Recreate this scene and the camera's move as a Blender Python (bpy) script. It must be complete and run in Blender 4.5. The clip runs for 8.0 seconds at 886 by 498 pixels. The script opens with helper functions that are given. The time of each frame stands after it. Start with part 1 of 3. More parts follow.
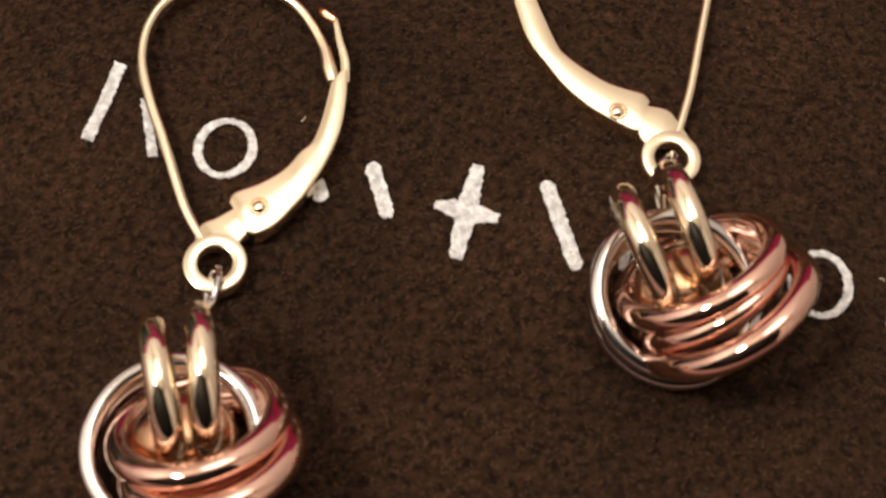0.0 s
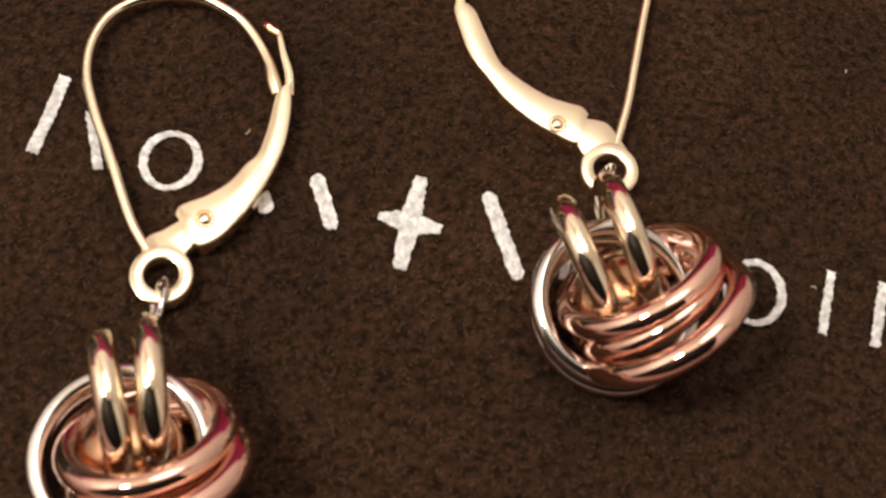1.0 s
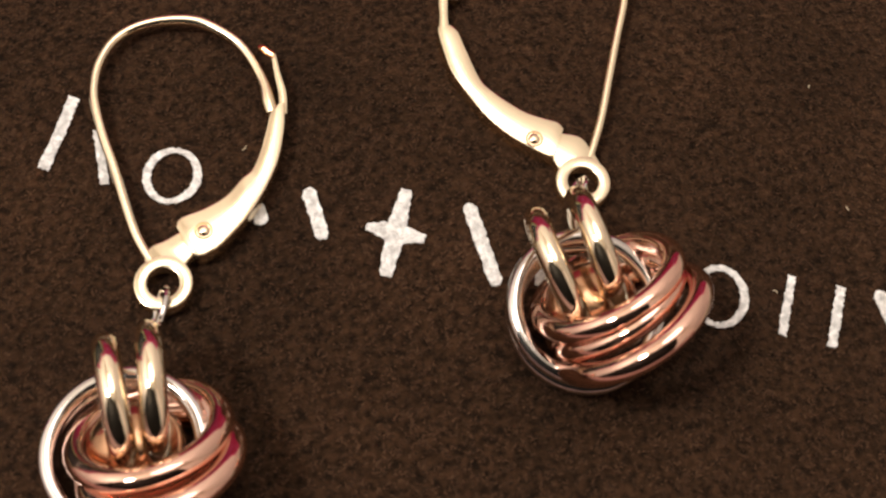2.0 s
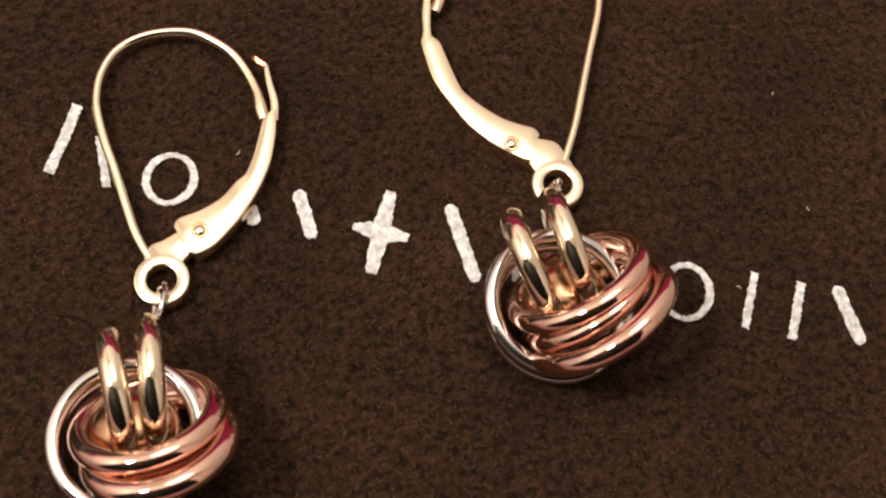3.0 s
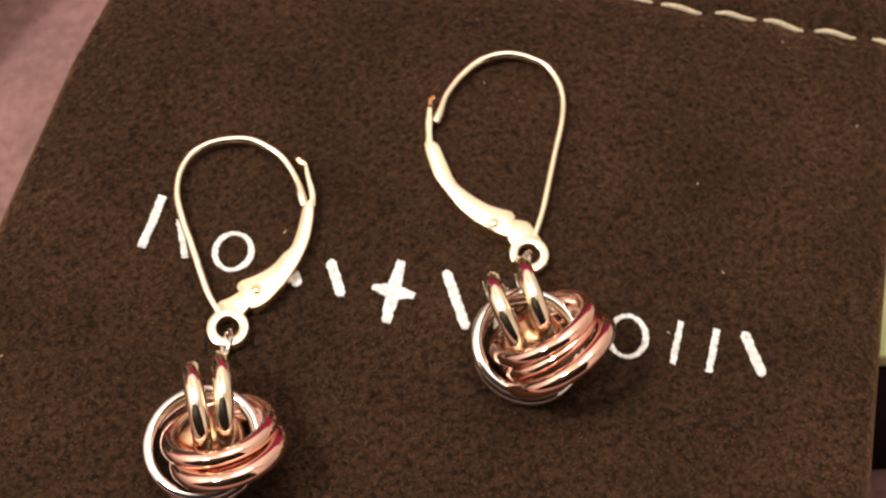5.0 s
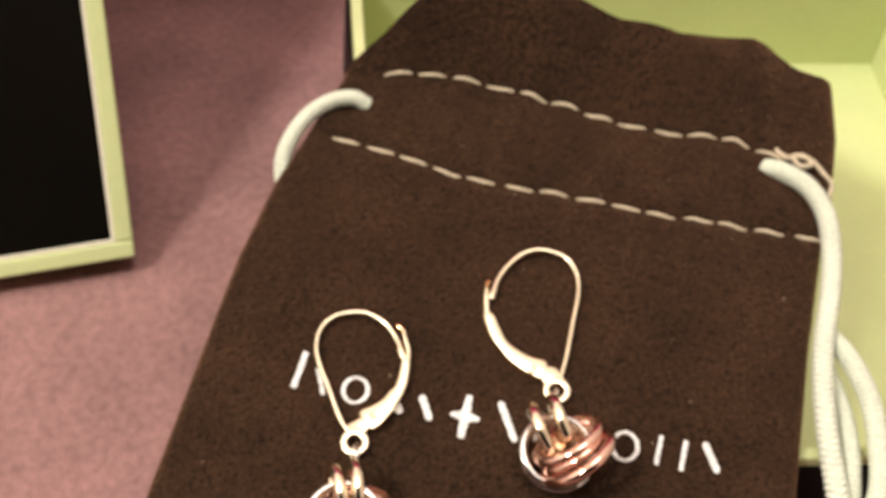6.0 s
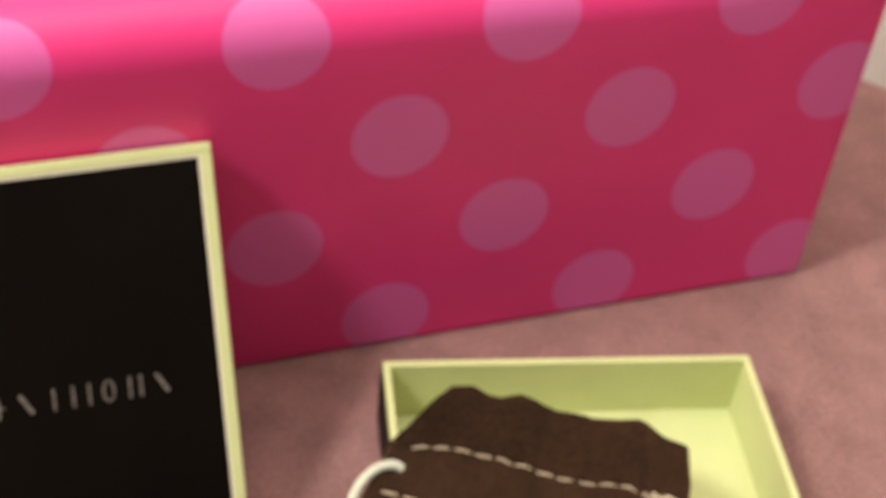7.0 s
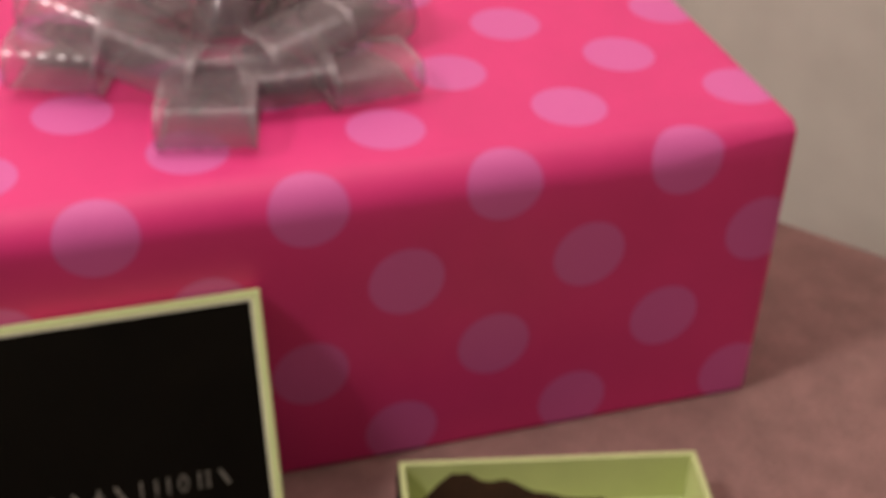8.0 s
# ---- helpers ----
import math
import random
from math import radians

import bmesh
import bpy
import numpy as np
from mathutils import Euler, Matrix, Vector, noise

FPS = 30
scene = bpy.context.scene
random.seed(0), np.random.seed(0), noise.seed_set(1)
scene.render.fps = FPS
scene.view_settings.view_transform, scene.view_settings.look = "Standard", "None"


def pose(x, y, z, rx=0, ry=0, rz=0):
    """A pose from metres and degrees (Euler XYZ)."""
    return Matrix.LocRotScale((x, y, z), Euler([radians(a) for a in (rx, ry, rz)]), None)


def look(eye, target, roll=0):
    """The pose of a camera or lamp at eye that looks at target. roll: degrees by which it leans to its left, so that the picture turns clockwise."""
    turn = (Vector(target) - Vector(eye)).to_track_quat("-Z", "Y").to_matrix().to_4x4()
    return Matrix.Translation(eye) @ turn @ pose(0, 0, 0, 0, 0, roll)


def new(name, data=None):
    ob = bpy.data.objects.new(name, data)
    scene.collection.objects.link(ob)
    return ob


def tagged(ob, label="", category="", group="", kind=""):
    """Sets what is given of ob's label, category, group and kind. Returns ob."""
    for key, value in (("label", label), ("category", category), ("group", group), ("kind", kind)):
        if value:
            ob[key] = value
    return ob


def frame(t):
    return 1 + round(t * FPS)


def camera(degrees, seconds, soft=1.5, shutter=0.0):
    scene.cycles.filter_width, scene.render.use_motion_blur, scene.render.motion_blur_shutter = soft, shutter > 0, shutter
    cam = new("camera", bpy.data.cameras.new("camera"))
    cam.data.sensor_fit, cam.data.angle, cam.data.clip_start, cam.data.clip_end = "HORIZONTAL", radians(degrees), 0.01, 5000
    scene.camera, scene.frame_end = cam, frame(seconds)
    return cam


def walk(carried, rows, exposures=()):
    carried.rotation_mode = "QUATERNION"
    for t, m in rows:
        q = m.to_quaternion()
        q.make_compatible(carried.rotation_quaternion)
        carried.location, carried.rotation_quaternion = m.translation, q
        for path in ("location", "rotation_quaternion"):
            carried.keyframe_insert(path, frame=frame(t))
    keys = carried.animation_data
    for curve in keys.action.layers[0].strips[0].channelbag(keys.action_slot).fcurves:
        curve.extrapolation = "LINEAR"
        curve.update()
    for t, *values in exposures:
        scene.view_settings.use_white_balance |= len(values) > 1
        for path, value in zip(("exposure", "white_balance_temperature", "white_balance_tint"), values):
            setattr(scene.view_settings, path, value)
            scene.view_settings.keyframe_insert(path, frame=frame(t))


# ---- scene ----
cam = camera(34.36, 8.0, soft=2.2)
cam.data.dof.use_dof, cam.data.dof.focus_distance, cam.data.dof.aperture_fstop = True, 0.091, 95.0
PATH = [
    (0, pose(-0.15513, -0.14647, 0.08232, 32.977, -5.337, -15.515)),
    (0.5, pose(-0.15567, -0.14622, 0.08184, 33.848, -7.476, -17.023)),
    (1, pose(-0.15568, -0.14675, 0.08347, 33.346, -7.305, -17.097)),
    (1.5, pose(-0.15586, -0.14862, 0.08528, 33.655, -7.204, -17.054)),
    (1.7, pose(-0.15548, -0.14864, 0.08670, 33.017, -6.940, -17.026)),
    (2.8, pose(-0.15452, -0.15186, 0.09182, 33.057, -6.036, -16.725)),
    (3, pose(-0.15518, -0.15226, 0.09254, 33.212, -6.391, -16.943)),
    (3.5, pose(-0.15499, -0.15400, 0.09481, 33.480, -6.128, -16.959)),
    (4, pose(-0.15667, -0.15605, 0.09736, 34.061, -6.878, -17.505)),
    (4.2, pose(-0.15757, -0.15712, 0.09927, 34.050, -7.117, -17.556)),
    (5.3, pose(-0.16335, -0.17179, 0.12216, 37.350, -4.963, -16.385)),
    (5.5, pose(-0.16775, -0.17491, 0.12903, 38.157, -5.339, -16.934)),
    (6, pose(-0.17688, -0.19344, 0.15758, 40.992, -4.677, -16.522)),
    (6.3, pose(-0.18396, -0.21144, 0.18215, 43.182, -4.312, -16.736)),
    (6.5, pose(-0.18934, -0.21611, 0.20881, 42.405, -4.610, -17.182)),
    (6.7, pose(-0.19794, -0.22435, 0.23435, 43.808, -5.245, -17.626)),
    (7, pose(-0.20899, -0.24474, 0.26557, 48.228, -4.967, -17.977)),
    (7.5, pose(-0.21522, -0.28877, 0.29465, 54.754, -2.930, -17.050)),
    (8, pose(-0.22442, -0.32079, 0.31340, 55.220, -2.518, -17.702)),
]
EXPOSURES = [(0.0, -0.45), (1.5, -0.33), (4.2, -0.33), (5.5, 0.3), (6.5, 0.12), (7.0, 0.2), (7.5, -0.33), (8.0, -0.64)]
walk(cam, PATH, EXPOSURES)

MM = 0.001

# ---- light: a ceiling lamp and a bulb to the west, in a closed room ----
world = bpy.data.worlds.new("room_air")
scene.world = world
world.use_nodes = True
world.node_tree.nodes["Background"].inputs[0].default_value = (1.0, 0.86, 0.72, 1)
world.node_tree.nodes["Background"].inputs[1].default_value = 0.05


def area_lamp(name, eye, target, size, power, color):
    data = bpy.data.lights.new(name, "AREA")
    data.shape, data.size, data.energy, data.color = "DISK", size, power, color
    ob = new(name, data)
    ob.matrix_world = look(eye, target)
    return ob


area_lamp("ceiling_lamp", (-0.06, 0.12, 1.92), (-0.06, 0.12, 0.0), 1.1, 12.0, (1.0, 0.94, 0.87))


def bulb(name, place, radius, power, color):
    data = bpy.data.lights.new(name, "POINT")
    data.shadow_soft_size, data.energy, data.color = radius, power, color
    new(name, data).location = place


bulb("side_bulb", (-0.95, -0.22, 1.16), 0.11, 49.0, (1.0, 0.925, 0.83))


# ---- materials ----
def material(name, color, rough=0.5, metal=0.0, grain=None, stain=None, bump=None, islands=0.0, **more):
    """grain and stain: (size in mm, how much lighter or darker); bump: (size in mm, height in mm)."""
    mat = bpy.data.materials.new(name)
    mat.use_nodes = True
    nodes, links = mat.node_tree.nodes, mat.node_tree.links
    bsdf = nodes["Principled BSDF"]
    bsdf.inputs["Roughness"].default_value = rough
    bsdf.inputs["Metallic"].default_value = metal
    for key, value in more.items():
        bsdf.inputs[key.replace("_", " ")].default_value = value
    coord = nodes.new("ShaderNodeTexCoord")

    def noise_node(size, detail=4.0):
        n = nodes.new("ShaderNodeTexNoise")
        n.inputs["Scale"].default_value = 1.0 / (size * MM)
        n.inputs["Detail"].default_value = detail
        links.new(coord.outputs["Object"], n.inputs["Vector"])
        return n.outputs["Fac"]

    rgb = nodes.new("ShaderNodeRGB")
    rgb.outputs[0].default_value = (*color, 1)
    out = rgb.outputs[0]
    for spec in (grain, stain):
        if spec:
            size, much, *span = spec
            low, high = span or (0.3, 0.7)
            ramp = nodes.new("ShaderNodeMapRange")
            ramp.inputs["From Min"].default_value, ramp.inputs["From Max"].default_value = low, high
            ramp.inputs["To Min"].default_value, ramp.inputs["To Max"].default_value = 1 - much, 1 + much
            links.new(noise_node(size), ramp.inputs["Value"])
            mul = nodes.new("ShaderNodeMix")
            mul.data_type, mul.blend_type = "RGBA", "MULTIPLY"
            mul.inputs["Factor"].default_value = 1.0
            links.new(out, mul.inputs[6])
            links.new(ramp.outputs[0], mul.inputs[7])
            out = mul.outputs[2]
    if islands:
        geo = nodes.new("ShaderNodeNewGeometry")
        ramp = nodes.new("ShaderNodeMapRange")
        ramp.inputs["To Min"].default_value, ramp.inputs["To Max"].default_value = 1 - islands, 1 + islands
        links.new(geo.outputs["Random Per Island"], ramp.inputs["Value"])
        mul = nodes.new("ShaderNodeMix")
        mul.data_type, mul.blend_type = "RGBA", "MULTIPLY"
        mul.inputs["Factor"].default_value = 1.0
        links.new(out, mul.inputs[6])
        links.new(ramp.outputs[0], mul.inputs[7])
        out = mul.outputs[2]
    links.new(out, bsdf.inputs["Base Color"])
    if bump:
        size, height = bump
        b = nodes.new("ShaderNodeBump")
        b.inputs["Distance"].default_value = height * MM
        b.inputs["Strength"].default_value = 1.0
        links.new(noise_node(size, 6.0), b.inputs["Height"])
        links.new(b.outputs[0], bsdf.inputs["Normal"])
    return mat


SUEDE = material("brown_suede", (0.0310, 0.0148, 0.0074), 0.95, grain=(0.5, 0.65, 0.36, 0.66), stain=(9.0, 0.22), bump=(0.6, 0.5), Specular_IOR_Level=0.15, Sheen_Weight=0.55, Sheen_Roughness=0.4, Sheen_Tint=(0.6, 0.33, 0.18, 1))
NAP = material("suede_fibre", (0.050, 0.0255, 0.0140), 0.85, stain=(9.0, 0.22), islands=0.65, Specular_IOR_Level=0.15)
CLOTH = material("mauve_cloth", (0.285, 0.150, 0.142), 0.95, grain=(1.4, 0.2), stain=(14.0, 0.18), bump=(1.1, 0.5), Sheen_Weight=0.2)
WALLPAINT = material("beige_paint", (0.84, 0.78, 0.73), 0.7, grain=(30.0, 0.04), stain=(200.0, 0.06), bump=(3.0, 0.1))
# near-black for the added south wall, so the gold mirrors something dark
DARK_REFLECTOR = material("dark_brown_paint", (0.007, 0.006, 0.005), 0.7, grain=(30.0, 0.04), stain=(200.0, 0.08), bump=(3.0, 0.1), Specular_IOR_Level=0.1)
CARPET = material("beige_carpet", (0.45, 0.40, 0.35), 0.95, grain=(6.0, 0.08), stain=(120.0, 0.06), bump=(4.0, 0.8))
CEILPAINT = material("ceiling_paint", (0.80, 0.75, 0.66), 0.8, grain=(30.0, 0.03), stain=(300.0, 0.05))
GREEN = material("pale_green_paper", (0.62, 0.67, 0.33), 0.55, grain=(0.6, 0.03), stain=(14.0, 0.05), bump=(0.5, 0.03))
CREAM = material("cream_paper", (0.78, 0.74, 0.60), 0.6, grain=(0.6, 0.05), stain=(10.0, 0.06))
DARK = material("dark_brown_paper", (0.0042, 0.0031, 0.0021), 0.5, grain=(0.7, 0.12), stain=(20.0, 0.2), bump=(0.4, 0.03), Specular_IOR_Level=0.07)
FOIL = material("silver_foil", (0.80, 0.79, 0.79), 0.35, 0.35, grain=(0.4, 0.25, 0.36, 0.64), bump=(0.3, 0.2))
DULLFOIL = material("dull_foil", (0.30, 0.27, 0.24), 0.4, 0.6, grain=(0.8, 0.5), bump=(0.5, 0.1))
HOOPGOLD = material("pale_yellow_gold", (0.95, 0.82, 0.61), 0.2, 1.0, stain=(2.5, 0.05), bump=(1.6, 0.012))
YELLOW = material("yellow_gold", (0.97, 0.83, 0.64), 0.07, 1.0, stain=(2.5, 0.05), bump=(1.6, 0.012))
ROSE = material("rose_gold", (0.82, 0.53, 0.43), 0.07, 1.0, stain=(2.5, 0.05), bump=(1.6, 0.012))
# rose gold darkened by colour, for the shade inside the knots
SHADED_ROSE = material("shaded_rose_gold", (0.52, 0.30, 0.18), 0.18, 1.0, stain=(1.5, 0.12))
COPPER = material("copper_tint", (0.80, 0.42, 0.22), 0.2, 1.0, stain=(1.0, 0.15))
WHITE = material("white_gold", (0.72, 0.68, 0.67), 0.10, 1.0, stain=(2.5, 0.05), bump=(1.6, 0.012))
CORD = material("satin_cord", (0.66, 0.69, 0.57), 0.55, grain=(0.5, 0.12), stain=(5.0, 0.05), Sheen_Weight=0.3)
THREAD = material("beige_thread", (0.58, 0.49, 0.35), 0.7, grain=(0.3, 0.25))
RIBBON = material("sheer_ribbon", (0.42, 0.32, 0.37), 0.2, 0.2, grain=(1.2, 0.08), stain=(12.0, 0.1), Specular_IOR_Level=1.0, Alpha=0.2)
SELVAGE = material("ribbon_selvage", (0.46, 0.36, 0.41), 0.3, 0.2, grain=(1.2, 0.08), stain=(12.0, 0.1), Alpha=0.32)

# polka-dot paper: dots on a staggered grid, in millimetres of unrolled paper
PAPER = material("pink_dot_paper", (0.84, 0.044, 0.25), 0.5, stain=(40.0, 0.05), Specular_IOR_Level=0.5)


def add_dots(mat, step, radius, color):
    nodes, links = mat.node_tree.nodes, mat.node_tree.links
    bsdf = nodes["Principled BSDF"]
    uv = nodes.new("ShaderNodeUVMap")
    sep = nodes.new("ShaderNodeSeparateXYZ")
    links.new(uv.outputs[0], sep.inputs[0])

    def math_node(op, a, b):
        n = nodes.new("ShaderNodeMath")
        n.operation = op
        for i, value in enumerate((a, b)):
            if isinstance(value, (int, float)):
                n.inputs[i].default_value = value
            else:
                links.new(value, n.inputs[i])
        return n.outputs[0]

    masks = []
    for shift in (0.0, 0.5):
        parts = []
        for k in (0, 1):
            cell = math_node("ADD", math_node("DIVIDE", sep.outputs[k], step), shift + 0.5 + 100)
            off = math_node("SUBTRACT", math_node("FRACT", cell, 0), 0.5)
            parts.append(math_node("MULTIPLY", off, step))
        d2 = math_node("ADD", math_node("POWER", math_node("ABSOLUTE", parts[0], 0), 2), math_node("POWER", math_node("ABSOLUTE", parts[1], 0), 2))
        masks.append(math_node("LESS_THAN", d2, radius * radius))
    mask = math_node("MAXIMUM", masks[0], masks[1])
    mix = nodes.new("ShaderNodeMix")
    mix.data_type = "RGBA"
    old = bsdf.inputs["Base Color"].links[0].from_socket
    links.new(mask, mix.inputs["Factor"])
    links.new(old, mix.inputs[6])
    mix.inputs[7].default_value = (*color, 1)
    links.new(mix.outputs[2], bsdf.inputs["Base Color"])


add_dots(PAPER, 57.4, 11.6, (0.80, 0.14, 0.46))


# ---- mesh helpers; meshes are drawn in world millimetres ----
def thing(name, base, label, category, group="", kind=""):
    ob = new(name)
    ob.empty_display_size = 0.01
    ob.matrix_basis = Matrix.Translation(Vector(base) * MM)
    return tagged(ob, label, category, group, kind)


def mesh_of(name, verts, faces, mat, smooth=True, uvs=None):
    me = bpy.data.meshes.new(name)
    me.from_pydata([tuple(float(c) * MM for c in v) for v in verts], [], [tuple(int(i) for i in f) for f in faces])
    if uvs is not None:
        layer = me.uv_layers.new(name="UVMap")
        for loop in me.loops:
            layer.data[loop.index].uv = uvs[loop.vertex_index]
    me.materials.append(mat)
    me.validate()
    bm = bmesh.new()
    bm.from_mesh(me)
    bmesh.ops.recalc_face_normals(bm, faces=bm.faces)
    bm.to_mesh(me)
    bm.free()
    for poly in me.polygons:
        poly.use_smooth = smooth
    if smooth:
        me.set_sharp_from_angle(angle=0.62)
    return me


def part(name, me, parent=None, label="", m=None):
    ob = new(name, me)
    if m is not None:
        ob.matrix_basis = m
    if parent is not None:
        ob.parent = parent
        if parent.type == "EMPTY":
            ob.matrix_parent_inverse = parent.matrix_basis.inverted()
        elif parent.matrix_basis != Matrix.Identity(4):
            ob.matrix_parent_inverse = parent.matrix_basis.inverted()
    if label:
        tagged(ob, label)
    return ob


def smooth_line(points, n, closed=False):
    """Catmull-Rom through the points, n samples."""
    pts = [np.array(p, float) for p in points]
    k = len(pts)
    out = []
    spans = k if closed else k - 1
    for i in range(n):
        s = i / n * spans if closed else i / (n - 1) * spans
        j = min(int(s), spans - 1)
        f = s - j
        if closed:
            a, b, c, d = (pts[(j + o) % k] for o in (-1, 0, 1, 2))
        else:
            a, b, c, d = pts[max(j - 1, 0)], pts[j], pts[j + 1], pts[min(j + 2, k - 1)]
        out.append(0.5 * (2 * b + (c - a) * f + (2 * a - 5 * b + 4 * c - d) * f * f + (3 * b - a - 3 * c + d) * f ** 3))
    return np.array(out)


def sweep(path, radius, sides=12, closed=False, flat=1.0, up=(0, 0, 1)):
    """A tube along path. flat: height over width, across and along up."""
    path = np.array(path, float)
    n = len(path)
    tan = np.roll(path, -1, 0) - np.roll(path, 1, 0)
    if not closed:
        tan[0], tan[-1] = path[1] - path[0], path[-1] - path[-2]
    tan /= np.linalg.norm(tan, axis=1)[:, None]
    radii = np.broadcast_to(np.asarray(radius, float), (n,))
    verts, faces = [], []
    for i in range(n):
        side = np.cross(tan[i], up)
        side /= np.linalg.norm(side) + 1e-9
        top = np.cross(side, tan[i])
        for k in range(sides):
            a = 2 * math.pi * k / sides
            r = radii[i]
            verts.append(path[i] + side * math.cos(a) * r + top * math.sin(a) * r * flat)
    last = n if closed else n - 1
    for i in range(last):
        for k in range(sides):
            a, b = i * sides + k, i * sides + (k + 1) % sides
            c, d = ((i + 1) % n) * sides + (k + 1) % sides, ((i + 1) % n) * sides + k
            faces.append((a, b, c, d))
    if not closed:
        faces.append(tuple(range(sides)))
        faces.append(tuple((n - 1) * sides + k for k in range(sides)))
    return verts, faces


def braid(path, radius, sides=24):
    """A flat-braided cord: chevrons that meet in a groove along its top."""
    verts, faces = sweep(path, 1.0, sides)
    for i, mid in enumerate(path):
        for k in range(sides):
            a = 2 * math.pi * k / sides - math.pi / 2
            fold = abs(math.atan2(math.sin(a), math.cos(a)))
            r = radius * (1 + 0.09 * math.cos(4 * fold + 1.5 * i) - 0.10 * math.exp(-(fold / 0.22) ** 2))
            verts[i * sides + k] = mid + (verts[i * sides + k] - mid) * r
    return verts, faces


def box_verts(origin, ax, ay, az, bevel=0.0):
    """A box from its corner and three edge vectors, with bevelled edges."""
    o, ax, ay, az = (np.array(v, float) for v in (origin, ax, ay, az))
    bm = bmesh.new()
    vs = [bm.verts.new(o + ax * i + ay * j + az * k) for i in (0, 1) for j in (0, 1) for k in (0, 1)]
    for f in ((0, 1, 3, 2), (4, 6, 7, 5), (0, 4, 5, 1), (2, 3, 7, 6), (0, 2, 6, 4), (1, 5, 7, 3)):
        bm.faces.new([vs[i] for i in f])
    bmesh.ops.recalc_face_normals(bm, faces=bm.faces)
    if bevel:
        bmesh.ops.bevel(bm, geom=bm.edges[:], offset=bevel, segments=2, affect="EDGES", profile=0.5)
    bm.verts.ensure_lookup_table()
    bm.verts.index_update()
    verts = [tuple(v.co) for v in bm.verts]
    faces = [[v.index for v in f.verts] for f in bm.faces]
    bm.free()
    return verts, faces


def ease(a, b, x):
    t = min(1.0, max(0.0, (x - a) / (b - a)))
    return t * t * (3 - 2 * t)


# ---- room: cloth-covered table in a closed beige room ----
EDGE_FOOT = np.array([70.0, 93.0, 0.0])
ALONG = np.array([0.655, -0.756, 0.0])
INTO = np.array([-0.756, -0.655, 0.0])
FLOOR_Z, CEIL_Z = -730.0, 1980.0


def setting(name, verts, faces, mat, label, category, smooth=False):
    return tagged(new(name, mesh_of(name, verts, faces, mat, smooth)), label, category, kind="structure")


def covered_table():
    """A cloth-covered block: the far edge is the one in view, softly rounded."""
    far = EDGE_FOOT + ALONG * 10
    prof = [(0.0, FLOOR_Z)] + [(0.0, FLOOR_Z * k / 6) for k in range(5, 0, -1)]
    r = 9.0
    prof += [(r - r * math.cos(t), -r + r * math.sin(t)) for t in np.linspace(0, math.pi / 2, 8)]
    prof += [(r + 580.0 * k / 30, 0.0) for k in range(1, 31)]
    prof += [(594.0, 0.0), (600.0, -6.0), (600.0, FLOOR_Z)]
    verts, faces = [], []
    xs = np.linspace(-600, 600, 41)
    n = len(prof)
    for x in xs:
        for d, z in prof:
            verts.append(far + ALONG * x + INTO * d + np.array([0, 0, z]))
    for i in range(len(xs) - 1):
        for j in range(n - 1):
            faces.append((i * n + j, i * n + j + 1, (i + 1) * n + j + 1, (i + 1) * n + j))
    faces.append(tuple(range(n)))
    faces.append(tuple((len(xs) - 1) * n + j for j in range(n)))
    return setting("tabletop", verts, faces, CLOTH, "table covered with dusty mauve fabric", "table", True)


covered_table()
# the room's plan, corner by corner; the north wall runs behind the table
SIDE = np.array([0.957, -0.29, 0.0])
# the south wall is made up: unseen, near and dark for the gold's reflections
SOUTH_MID = np.array([-340.0, -778.0, 0.0])
PLAN = [EDGE_FOOT - ALONG * 1500 - INTO * 220, EDGE_FOOT + ALONG * 1500 - INTO * 220, SOUTH_MID + SIDE * 850, SOUTH_MID - SIDE * 1450]
DOWN, RISE = np.array([0, 0, FLOOR_Z]), np.array([0, 0, CEIL_Z - FLOOR_Z])


def slab(z, thick):
    """The floor or the ceiling: the plan, a wall's thickness wider, between two heights."""
    mid = sum(PLAN) / 4
    ring = [mid + (c - mid) * 1.08 for c in PLAN]
    verts = [c + np.array([0, 0, h]) for h in (z, z + thick) for c in ring]
    return verts, [(0, 1, 2, 3), (7, 6, 5, 4)] + [(i, (i + 1) % 4, 4 + (i + 1) % 4, 4 + i) for i in range(4)]


setting("floor", *slab(FLOOR_Z - 40.0, 40.0), CARPET, "plain beige carpet floor", "floor")
setting("ceiling", *slab(CEIL_Z, 60.0), CEILPAINT, "plain cream ceiling", "ceiling")
for side_name, k, paint, told in (("wall_north", 0, WALLPAINT, "plain beige painted wall"), ("wall_east", 1, WALLPAINT, "plain beige painted wall"),
                                  ("added_dark_wall_south", 2, DARK_REFLECTOR, "plain dark brown painted wall"), ("wall_west", 3, WALLPAINT, "plain beige painted wall")):
    foot, run = PLAN[k] + DOWN, PLAN[(k + 1) % 4] - PLAN[k]
    away = np.array([-run[1], run[0], 0.0]) / np.linalg.norm(run) * 60
    setting(side_name, *box_verts(foot, run, away, RISE), paint, told, "wall")

# ---- gift box, wrapped in polka-dot paper ----
GIFT_W, GIFT_D, GIFT_H, GIFT_R = 316.0, 160.0, 104.6, 12.0


